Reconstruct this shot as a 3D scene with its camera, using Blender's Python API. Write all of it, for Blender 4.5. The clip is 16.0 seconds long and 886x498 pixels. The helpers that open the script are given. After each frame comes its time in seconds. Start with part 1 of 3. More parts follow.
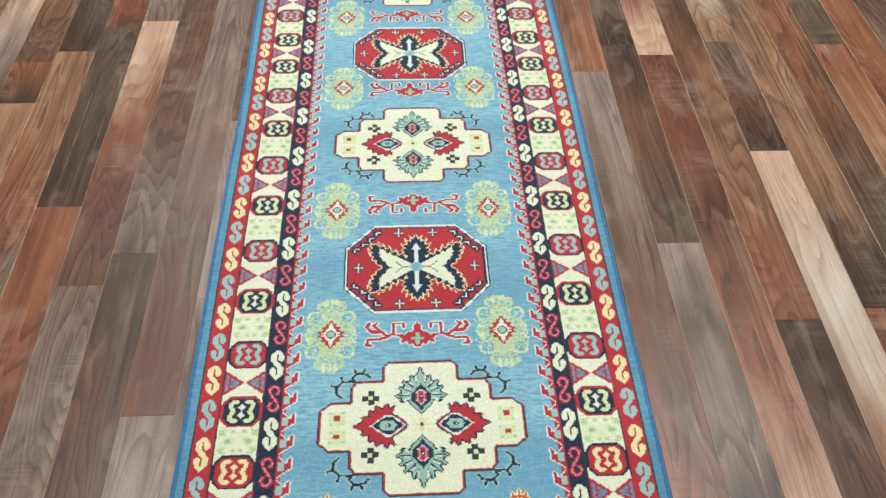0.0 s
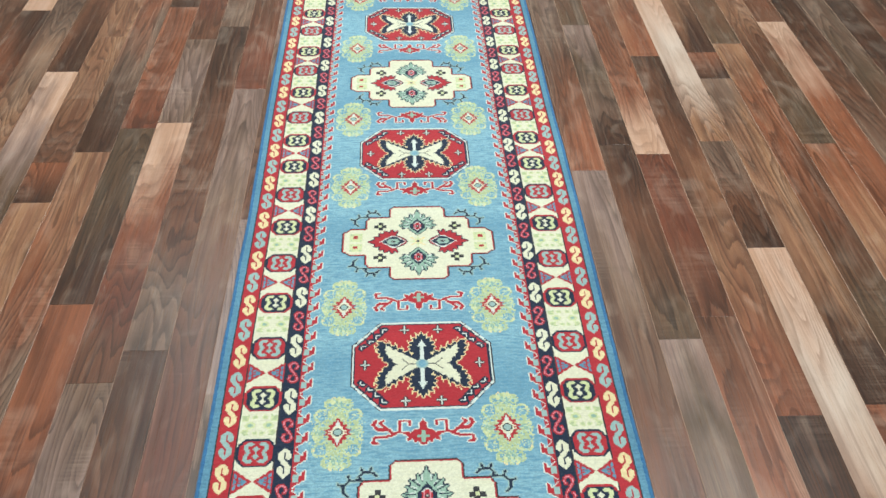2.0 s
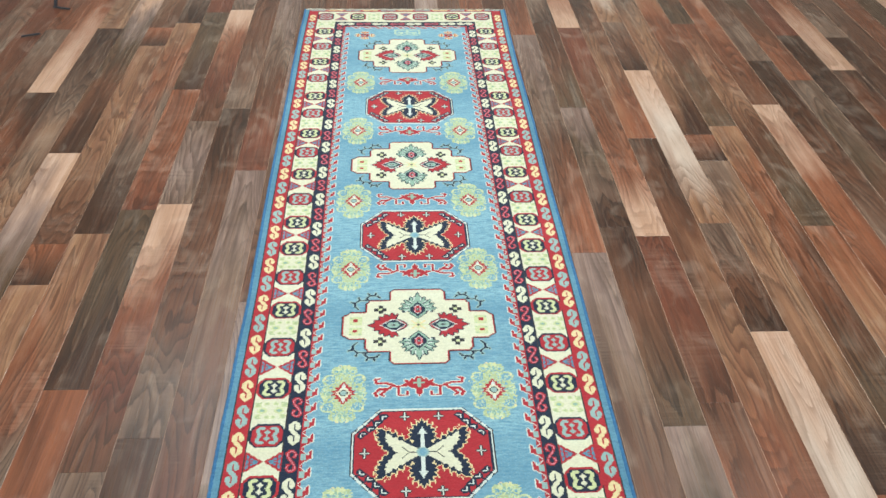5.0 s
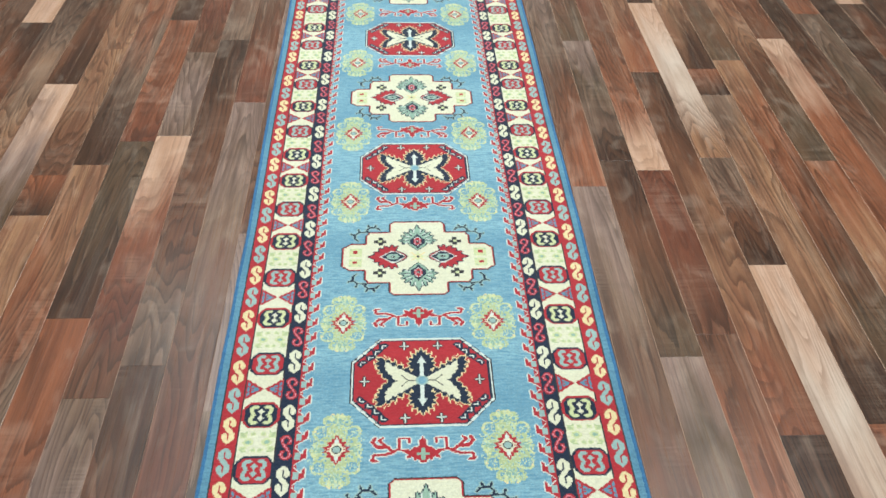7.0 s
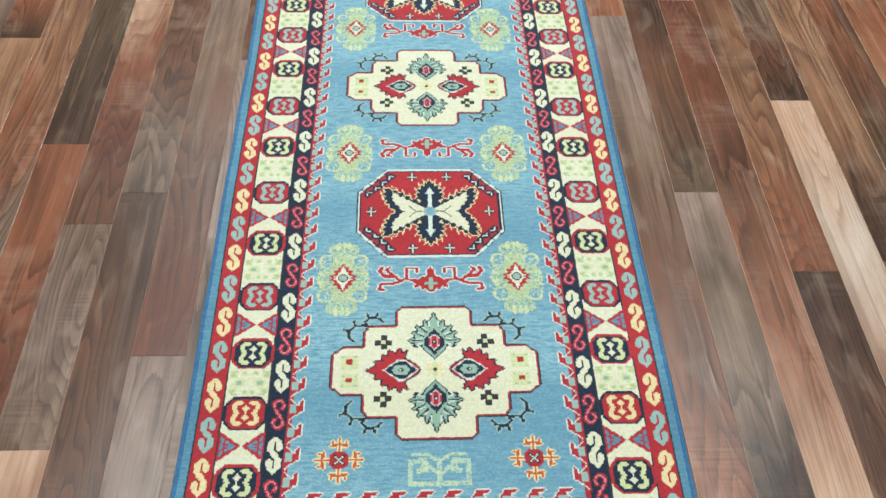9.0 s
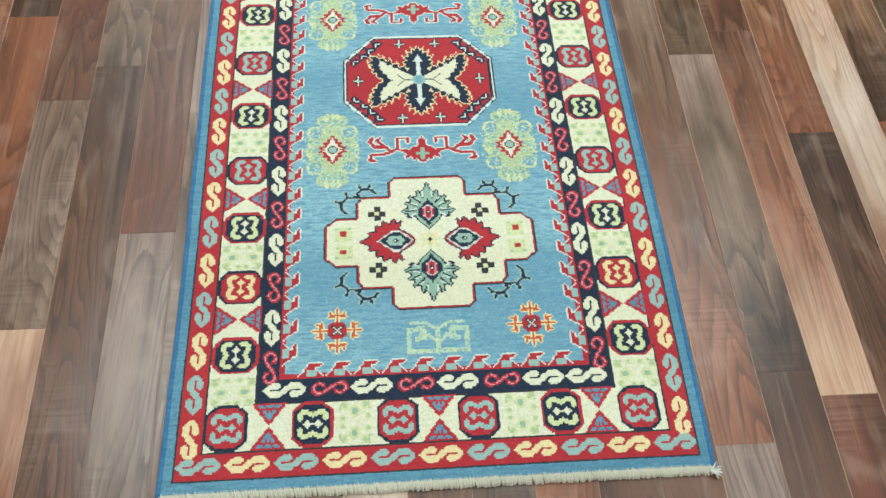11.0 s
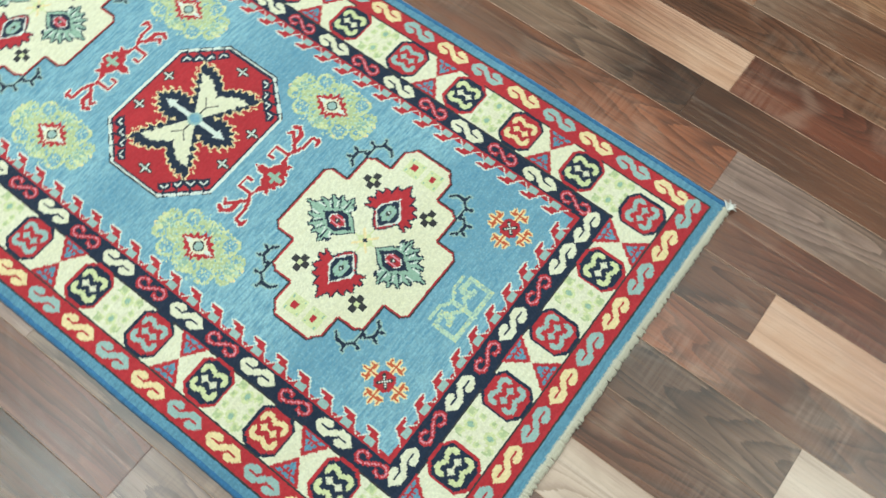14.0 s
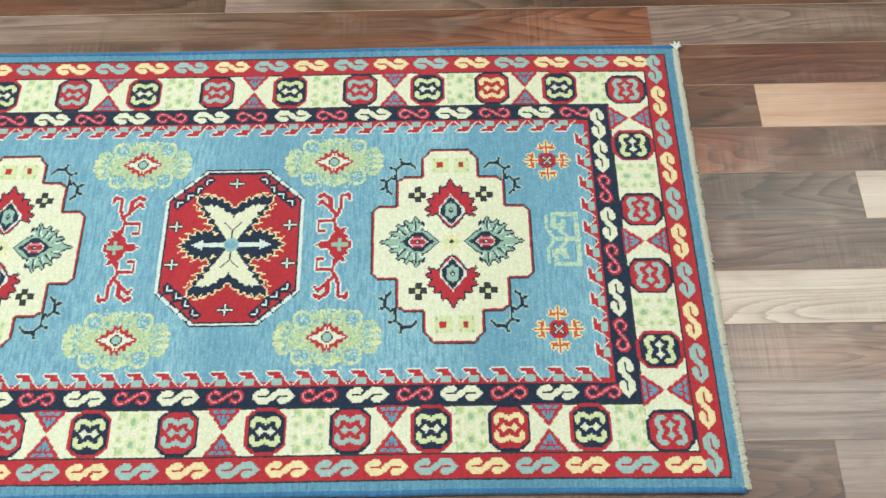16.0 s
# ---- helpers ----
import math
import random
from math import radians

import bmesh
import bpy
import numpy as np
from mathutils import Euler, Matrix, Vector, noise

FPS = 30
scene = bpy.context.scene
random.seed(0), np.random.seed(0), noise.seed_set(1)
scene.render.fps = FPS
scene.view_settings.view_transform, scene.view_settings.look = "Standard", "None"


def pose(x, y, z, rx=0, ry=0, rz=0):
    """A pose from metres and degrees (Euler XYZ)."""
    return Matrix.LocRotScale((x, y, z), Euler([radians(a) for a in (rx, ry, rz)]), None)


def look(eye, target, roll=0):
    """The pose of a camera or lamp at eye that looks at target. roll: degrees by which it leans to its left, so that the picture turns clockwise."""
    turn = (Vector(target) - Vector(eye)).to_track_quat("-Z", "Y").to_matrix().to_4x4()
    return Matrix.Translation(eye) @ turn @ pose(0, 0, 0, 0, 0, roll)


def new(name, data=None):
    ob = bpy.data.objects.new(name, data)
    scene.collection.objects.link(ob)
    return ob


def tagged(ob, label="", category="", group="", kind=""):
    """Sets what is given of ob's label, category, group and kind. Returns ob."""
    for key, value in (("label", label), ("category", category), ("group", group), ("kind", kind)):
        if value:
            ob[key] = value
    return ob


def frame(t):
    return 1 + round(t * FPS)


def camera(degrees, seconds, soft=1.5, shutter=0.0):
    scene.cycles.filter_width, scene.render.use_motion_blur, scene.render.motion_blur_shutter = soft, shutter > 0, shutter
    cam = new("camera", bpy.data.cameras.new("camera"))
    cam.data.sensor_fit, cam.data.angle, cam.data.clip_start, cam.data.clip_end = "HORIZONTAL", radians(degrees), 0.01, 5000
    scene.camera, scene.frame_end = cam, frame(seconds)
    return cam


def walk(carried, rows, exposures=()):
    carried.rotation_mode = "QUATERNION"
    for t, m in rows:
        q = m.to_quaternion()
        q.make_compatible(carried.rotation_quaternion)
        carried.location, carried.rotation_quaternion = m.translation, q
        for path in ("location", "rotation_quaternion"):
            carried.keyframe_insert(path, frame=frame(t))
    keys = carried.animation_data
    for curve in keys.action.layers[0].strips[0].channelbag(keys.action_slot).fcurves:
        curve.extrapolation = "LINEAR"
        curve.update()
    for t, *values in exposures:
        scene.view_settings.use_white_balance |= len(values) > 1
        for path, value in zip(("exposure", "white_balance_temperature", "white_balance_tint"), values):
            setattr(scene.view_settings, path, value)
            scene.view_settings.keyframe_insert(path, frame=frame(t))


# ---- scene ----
cam = camera(53.1, 16.0, shutter=0.25)
PATH = [
    (0, (-0.027, -0.754, 1.233), (0.065, 0.607, -0.229), 1.8),
    (0.5, (-0.029, -0.75, 1.242), (0.07, 0.642, -0.191), 2.0),
    (1, (-0.031, -0.756, 1.251), (0.066, 0.674, -0.143), 1.7),
    (1.5, (-0.036, -0.761, 1.258), (0.062, 0.707, -0.097), 1.7),
    (2, (-0.037, -0.764, 1.273), (0.057, 0.733, -0.05), 1.5),
    (2.5, (-0.034, -0.764, 1.278), (0.06, 0.764, -0.009), 1.3),
    (3, (-0.034, -0.765, 1.28), (0.063, 0.793, 0.029), 1.3),
    (3.5, (-0.034, -0.759, 1.289), (0.06, 0.818, 0.063), 1.2),
    (4, (-0.034, -0.756, 1.291), (0.058, 0.84, 0.09), 1.1),
    (4.2, (-0.04, -0.749, 1.28), (0.058, 0.854, 0.088), 1.5),
    (6.3, (-0.047, -0.738, 1.291), (0.061, 0.828, 0.052), 1.7),
    (6.5, (-0.044, -0.745, 1.287), (0.061, 0.811, 0.034), 1.7),
    (7, (-0.044, -0.753, 1.27), (0.058, 0.764, -0.031), 2.0),
    (7.5, (-0.045, -0.757, 1.251), (0.057, 0.712, -0.103), 2.5),
    (8, (-0.05, -0.752, 1.24), (0.051, 0.66, -0.173), 3.0),
    (8.5, (-0.055, -0.749, 1.218), (0.045, 0.602, -0.254), 3.2),
    (9, (-0.052, -0.747, 1.205), (0.04, 0.534, -0.328), 3.0),
    (9.5, (-0.054, -0.753, 1.193), (0.038, 0.466, -0.39), 3.0),
    (10, (-0.05, -0.752, 1.177), (0.047, 0.401, -0.455), 3.2),
    (10.2, (-0.056, -0.753, 1.173), (0.051, 0.374, -0.475), 3.8),
    (12.3, (-0.113, -0.697, 1.173), (0.085, 0.274, -0.565), 1.5),
    (12.5, (-0.126, -0.671, 1.163), (0.084, 0.271, -0.589), 0.9),
    (13, (-0.144, -0.585, 1.157), (0.123, 0.29, -0.622), -2.7),
    (13.5, (-0.235, -0.5, 1.156), (0.212, 0.223, -0.655), -2.3),
    (14, (-0.359, -0.404, 1.168), (0.296, 0.087, -0.657), 0.6),
    (14.5, (-0.473, -0.333, 1.175), (0.342, -0.002, -0.621), -0.3),
    (15, (-0.549, -0.251, 1.206), (0.286, -0.024, -0.597), -4.8),
    (15.5, (-0.58, -0.071, 1.2), (0.305, -0.04, -0.593), -1.1),
    (16, (-0.612, 0.016, 1.215), (0.277, 0.02, -0.576), -1.1),
]
WHITE = [(0, 0.0, 6280, 9), (7, 0.0, 6280, 9), (10.2, 0.0, 6300, 7), (12.3, 0.0, 6280, 2), (14, 0.0, 6300, 2), (16, 0.0, 6400, 6)]
walk(cam, [(t, look(eye, target, roll)) for t, eye, target, roll in PATH], WHITE)


# ---- light: a showroom lit by ceiling panels ----
world = bpy.data.worlds.new("world")
scene.world = world
world.use_nodes = True
world.node_tree.nodes["Background"].inputs[0].default_value = (0.9, 0.95, 1.0, 1)
world.node_tree.nodes["Background"].inputs[1].default_value = 0.3
CEILING = 2.7
LIGHT = 18.9


# ---- materials ----
def srgb(h):
    c = [int(h[i:i + 2], 16) / 255 for i in (0, 2, 4)]
    return tuple(v / 12.92 if v <= 0.04045 else ((v + 0.055) / 1.055) ** 2.4 for v in c) + (1,)


def material(name):
    m = bpy.data.materials.new(name)
    m.use_nodes = True
    t = m.node_tree
    return m, t, t.nodes["Principled BSDF"]


def node(t, kind, **sets):
    n = t.nodes.new(kind)
    for k, v in sets.items():
        n.inputs[k.replace("_", " ")].default_value = v
    return n


def stretched(t, scale, source="Object", shift=False):
    """Coordinates stretched by a scale in x, y and z; shift: moved by each object's own random number."""
    c = t.nodes.new("ShaderNodeTexCoord")
    m = t.nodes.new("ShaderNodeMapping")
    m.inputs["Scale"].default_value = scale
    t.links.new(c.outputs[source], m.inputs["Vector"])
    if shift:
        info = t.nodes.new("ShaderNodeObjectInfo")
        mul = t.nodes.new("ShaderNodeVectorMath")
        mul.operation = "SCALE"
        mul.inputs[0].default_value = (13.7, 29.3, 7.1)
        t.links.new(info.outputs["Random"], mul.inputs["Scale"])
        t.links.new(mul.outputs[0], m.inputs["Location"])
    return m.outputs[0]


def noise_of(t, vec, scale, detail=3.0, rough=0.6, distortion=0.0):
    n = node(t, "ShaderNodeTexNoise", Scale=scale, Detail=detail, Roughness=rough, Distortion=distortion)
    t.links.new(vec, n.inputs["Vector"])
    return n.outputs["Fac"]


def ranged(t, fac, a, b, lo=0.0, hi=1.0):
    r = t.nodes.new("ShaderNodeMapRange")
    for i, v in zip(range(1, 5), (a, b, lo, hi)):
        r.inputs[i].default_value = v
    t.links.new(fac, r.inputs[0])
    return r.outputs[0]


def blend(t, fac, a, b, mode="MIX"):
    m = t.nodes.new("ShaderNodeMix")
    m.data_type, m.blend_type = "RGBA", mode
    if isinstance(fac, float):
        m.inputs[0].default_value = fac
    else:
        t.links.new(fac, m.inputs[0])
    for i, v in ((6, a), (7, b)):
        if isinstance(v, tuple):
            m.inputs[i].default_value = v
        else:
            t.links.new(v, m.inputs[i])
    return m.outputs[2]


def bumped(t, p, height, strength, distance):
    b = node(t, "ShaderNodeBump", Strength=strength, Distance=distance)
    t.links.new(height, b.inputs["Height"])
    t.links.new(b.outputs[0], p.inputs["Normal"])


def wool(name, colour, other=None, streak=0.35, speck=0.2):
    """Knotted wool pile: weft-wise streaks of a second dye lot, knot rows and fuzzy grain."""
    m, t, p = material(name)
    a = srgb(colour)
    b = srgb(other) if other else tuple(v * 0.72 for v in a[:3]) + (1,)
    rows = noise_of(t, stretched(t, (14, 90, 1)), 2.4, 5, 0.75)
    lots = noise_of(t, stretched(t, (0.5, 4.0, 1)), 1.3, 2, 0.5)
    grain = noise_of(t, stretched(t, (420, 420, 60)), 1.0, 2, 0.6)
    c = blend(t, ranged(t, rows, 0.44, 0.60, 0.0, streak), a, b)
    c = blend(t, ranged(t, lots, 0.40, 0.62, 0.0, streak * 0.8), c, b)
    cell = t.nodes.new("ShaderNodeVectorMath")
    cell.operation = "FLOOR"
    t.links.new(stretched(t, (400, 400, 0)), cell.inputs[0])
    knot = t.nodes.new("ShaderNodeTexWhiteNoise")
    t.links.new(cell.outputs[0], knot.inputs["Vector"])
    c = blend(t, ranged(t, knot.outputs["Value"], 0.5, 1.0, 0.0, speck), c, tuple(v * 0.62 for v in a[:3]) + (1,))
    c = blend(t, ranged(t, knot.outputs["Value"], 0.35, 0.0, 0.0, speck * 0.45), c, tuple(min(1, v * 1.3 + 0.05) for v in a[:3]) + (1,))
    c = blend(t, ranged(t, grain, 0.3, 0.75, 0.0, 0.42), c, tuple(v * 0.55 for v in a[:3]) + (1,))
    t.links.new(c, p.inputs["Base Color"])
    p.inputs["Roughness"].default_value = 0.95
    p.inputs["Specular IOR Level"].default_value = 0.15
    p.inputs["Sheen Weight"].default_value = 0.12
    p.inputs["Sheen Roughness"].default_value = 0.6
    mixed = t.nodes.new("ShaderNodeMath")
    mixed.operation = "ADD"
    t.links.new(grain, mixed.inputs[0])
    t.links.new(noise_of(t, stretched(t, (60, 400, 1)), 1.0, 2), mixed.inputs[1])
    bumped(t, p, mixed.outputs[0], 0.5, 0.0012)
    return m


WOOLS = {
    "field_blue": ("93BAC6", "4B809E"), "red": ("B8323A", "94242E"), "navy": ("232F44", "1A2233"),
    "cream": ("E2DEC6", "D4CDAA"), "white": ("DDE0D6", "C2CBC4"), "sage": ("9DB8A4", "7E9C8C"),
    "lime": ("BAC498", "A0B080"), "gold": ("EAD5A6", "DCC38C"), "teal": ("A2BAB4", "82A09E"),
    "pink": ("E0909A", "C96F80"), "orange": ("C2603C", "B84B30"), "pale_green": ("D6D8A8", "BEC48E"),
    "dark_line": ("3C3A3C", "2C2C30"), "edge_blue": ("447AA6", "32608C"), "pale_lime": ("BDD0B8", "A2BEA8"),
    "end_blue": ("6C9AB0", "4A7690"),
}
WOOL = {k: wool("wool_" + k, *v, 0.85 if "blue" in k else 0.5, 0.46 if "blue" in k else 0.28) for k, v in WOOLS.items()}
INDEX = {k: i for i, k in enumerate(WOOLS)}


def ramp(t, fac, colours):
    """A blend of several colours at even steps, near end first."""
    r = t.nodes.new("ShaderNodeValToRGB")
    e = r.color_ramp.elements
    while len(e) < len(colours):
        e.new(0.5)
    for i, c in enumerate(colours):
        e[i].position = 0.06 + 0.88 * i / (len(colours) - 1)
        e[i].color = c
    t.links.new(fac, r.inputs[0])
    return r.outputs[0]


def maths(t, kind, a, b):
    m = t.nodes.new("ShaderNodeMath")
    m.operation = kind
    for i, v in ((0, a), (1, b)):
        if isinstance(v, (int, float)):
            m.inputs[i].default_value = v
        else:
            t.links.new(v, m.inputs[i])
    return m.outputs[0]


def wood(name, tones):
    """Printed oiled wood whose tone drifts along the board: long fibres, fine cathedral rings, saw chatter, pores."""
    m, t, p = material(name)
    stops = [TONES[k] for k in tones[::-1]]
    figure = sum(k[3] for k in stops) / len(stops)
    drift = noise_of(t, stretched(t, (16.0, 3.0, 1), shift=True), 1.0, 3, 0.55)
    ends = t.nodes.new("ShaderNodeTexCoord")
    axis = t.nodes.new("ShaderNodeSeparateXYZ")
    t.links.new(ends.outputs["Generated"], axis.inputs[0])
    along = maths(t, "ADD", ranged(t, drift, 0.3, 0.7, -0.17, 0.17), axis.outputs["Y"])
    base = ramp(t, along, [srgb(k[0]) for k in stops])
    other = ramp(t, along, [srgb(k[1]) for k in stops])
    dark = ramp(t, along, [srgb(k[2]) for k in stops])
    pale = blend(t, 0.34, base, (0.66, 0.50, 0.39, 1))
    # broad lengthwise bands of heartwood and sapwood
    broad = noise_of(t, stretched(t, (30, 0.9, 1), shift=True), 1.0, 3, 0.6, 0.5)
    c = blend(t, ranged(t, broad, 0.40, 0.60), base, other)
    c = blend(t, ranged(t, broad, 0.56, 0.70, 0.0, 0.42), c, dark)
    c = blend(t, ranged(t, broad, 0.42, 0.30, 0.0, 0.38), c, pale)
    # cathedral rings: each ring darkens slowly, then ends in a thin line
    hills = noise_of(t, stretched(t, (10.5, 1.25, 1), shift=True), 1.0, 1.4, 0.35, 0.35)
    ragged = noise_of(t, stretched(t, (300, 12, 1), shift=True), 1.0, 3, 0.7)
    saw = maths(t, "FRACT", maths(t, "MULTIPLY", maths(t, "ADD", hills, ranged(t, ragged, 0.3, 0.7, 0.0, 0.008)), 25.0), 0.0)
    slow = ranged(t, saw, 0.05, 0.92, 0.0, 0.50)
    line = ranged(t, saw, 0.66, 0.90, 0.0, 0.50)
    show = noise_of(t, stretched(t, (4, 1.6, 1), shift=True), 1.0, 1.0, 0.5)
    mask = ranged(t, show, figure - 0.06, figure + 0.05)
    c = blend(t, maths(t, "MULTIPLY", slow, mask), c, dark)
    c = blend(t, maths(t, "MULTIPLY", line, mask), c, dark)
    # soft pale clouds where the grain curls up
    cloud = noise_of(t, stretched(t, (17, 9, 1), shift=True), 1.0, 2, 0.5, 0.8)
    c = blend(t, ranged(t, cloud, 0.56, 0.74, 0.0, 0.42), c, pale)
    c = blend(t, ranged(t, cloud, 0.44, 0.26, 0.0, 0.30), c, dark)
    # fibres and pores
    fibre = noise_of(t, stretched(t, (230, 2.6, 1), shift=True), 1.0, 6, 0.78, 0.25)
    c = blend(t, ranged(t, fibre, 0.50, 0.66, 0.0, 0.62), c, dark)
    c = blend(t, ranged(t, fibre, 0.46, 0.32, 0.0, 0.45), c, pale)
    pore = noise_of(t, stretched(t, (520, 16, 1), shift=True), 1.0, 3, 0.7)
    c = blend(t, ranged(t, pore, 0.58, 0.72, 0.0, 0.45), c, dark)
    # saw chatter across the board, in patches
    chatter = noise_of(t, stretched(t, (7, 190, 1), shift=True), 1.0, 4, 0.65)
    patch = noise_of(t, stretched(t, (9, 6, 1), shift=True), 1.0, 2, 0.5)
    c = blend(t, maths(t, "MULTIPLY", ranged(t, chatter, 0.42, 0.66), ranged(t, patch, 0.52, 0.68, 0.0, 0.30)), c, pale)
    c = blend(t, maths(t, "MULTIPLY", ranged(t, chatter, 0.48, 0.34), ranged(t, patch, 0.54, 0.68, 0.0, 0.20)), c, dark)
    t.links.new(c, p.inputs["Base Color"])
    t.links.new(ranged(t, fibre, 0.3, 0.7, 0.22, 0.38), p.inputs["Roughness"])
    p.inputs["Specular IOR Level"].default_value = 0.55
    bumped(t, p, maths(t, "ADD", fibre, pore), 0.22, 0.0005)
    return m


# base, second and grain colour of each tone, and how much of it shows no rings
TONES = {
    "dark": ("442A20", "553727", "22140F", 0.50), "brown": ("67412F", "764B36", "382118", 0.48), "red": ("77422F", "6A3A2A", "3E231A", 0.52),
    "orange": ("96593D", "834D36", "4E2C1E", 0.50), "tan": ("A37657", "8E6149", "543628", 0.42), "light": ("CCA48D", "C2967B", "9C745D", 0.58),
    "grey": ("886B59", "705344", "3E2D25", 0.38), "green": ("5B4534", "684C38", "2E2119", 0.40), "mauve": ("977B70", "866A5E", "5A453D", 0.50), "pale": ("CFB8A8", "C0A594", "967C6C", 0.56),
}
WOODS = {}


def board(tones):
    """The material of a board by its tones, far end first."""
    if tones not in WOODS:
        WOODS[tones] = wood("wood_" + tones.replace("-", "_"), tones.split("-"))
    return WOODS[tones]


def plain(name, colour, rough):
    m, t, p = material(name)
    a = srgb(colour)
    n = noise_of(t, stretched(t, (1, 1, 1)), 3.0, 4, 0.6)
    t.links.new(blend(t, ranged(t, n, 0.3, 0.7), a, tuple(v * 0.9 for v in a[:3]) + (1,)), p.inputs["Base Color"])
    p.inputs["Roughness"].default_value = rough
    return m


PAINT = plain("wall_paint", "D9D6CF", 0.8)
ARRIS = plain("pale_arris", "C09A80", 0.5)
BACKING = plain("floor_backing", "30241F", 0.9)
DARK_METAL = plain("dark_metal", "3A3A40", 0.45)
FRINGE = plain("fringe_cotton", "D8D2C2", 0.95)
TAG = plain("white_thread", "E8E6E0", 0.9)


# ---- helpers for meshes ----
def mesh_object(name, verts, faces, mats, index=None, parent=None, label=""):
    me = bpy.data.meshes.new(name)
    me.from_pydata(verts, [], faces)
    for mt in mats:
        me.materials.append(mt)
    if index is not None:
        me.polygons.foreach_set("material_index", index)
    me.update()
    ob = new(name, me)
    if parent:
        ob.parent = parent
    if label:
        ob["label"] = label
    return ob


def box(name, x0, y0, z0, x1, y1, z1, mat, parent=None):
    v = [(x, y, z) for z in (z0, z1) for y in (y0, y1) for x in (x0, x1)]
    f = [(0, 2, 3, 1), (4, 5, 7, 6), (0, 1, 5, 4), (2, 6, 7, 3), (0, 4, 6, 2), (1, 3, 7, 5)]
    return mesh_object(name, v, f, [mat], None, parent)


# ---- the room ----
X0, X1, Y0, Y1 = -3.2, 3.4, -3.0, 5.2
T = 0.15
tagged(box("wall_north", X0 - T, Y1, 0, X1 + T, Y1 + T, CEILING, PAINT), "plain off-white painted showroom wall", "wall", kind="structure")
tagged(box("wall_south", X0 - T, Y0 - T, 0, X1 + T, Y0, CEILING, PAINT), "plain off-white painted showroom wall", "wall", kind="structure")
tagged(box("wall_east", X1, Y0, 0, X1 + T, Y1, CEILING, PAINT), "plain off-white painted showroom wall", "wall", kind="structure")
tagged(box("wall_west", X0 - T, Y0, 0, X0, Y1, CEILING, PAINT), "plain off-white painted showroom wall", "wall", kind="structure")
tagged(box("ceiling", X0 - T, Y0 - T, CEILING, X1 + T, Y1 + T, CEILING + T, PAINT), "plain white ceiling", "ceiling", kind="structure")
floor = tagged(box("floor", X0 - T, Y0 - T, -0.12, X1 + T, Y1 + T, -0.004, BACKING), "wooden strip floor in mixed brown tones", "floor", kind="structure")

# rows of ceiling tubes: place and share of the light
for lx, ly, share in ((-1.15, -1.8, 0.8), (-0.85, 1.05, 1.6), (-1.15, 2.94, 0.6), (0.45, -1.7, 0.95), (0.2, -0.22, 0.15), (0.2, 1.36, 1.3), (0.2, 2.94, 2.3), (1.4, -1.8, 0.9), (1.4, -0.22, 0.6), (1.4, 1.36, 0.8)):
    d = bpy.data.lights.new("ceiling_tube_light", "AREA")
    d.shape, d.size, d.size_y, d.energy, d.color = "RECTANGLE", 0.3, 1.2, LIGHT * share, (0.89, 1.0, 0.99)
    o = new("ceiling_tube_light", d)
    o.matrix_world = pose(lx, ly, CEILING - 0.02, 0, 0, -25 if ly == 1.05 else 0)

# ---- rug ----
# The design is knotted: a grid of knots, each of one dyed wool, cut into the parts of the pattern.
KNOT = 0.0025
U0, V0, U1, V1 = -0.3725, -0.380, 0.3725, 2.4900
NU, NV = round((U1 - U0) / KNOT), round((V1 - V0) / KNOT)
DYE = np.full((NV, NU), INDEX["field_blue"], np.int16)
OWNER = np.zeros((NV, NU), np.int16)
PARTS = [("field", "pale blue abrash field")]


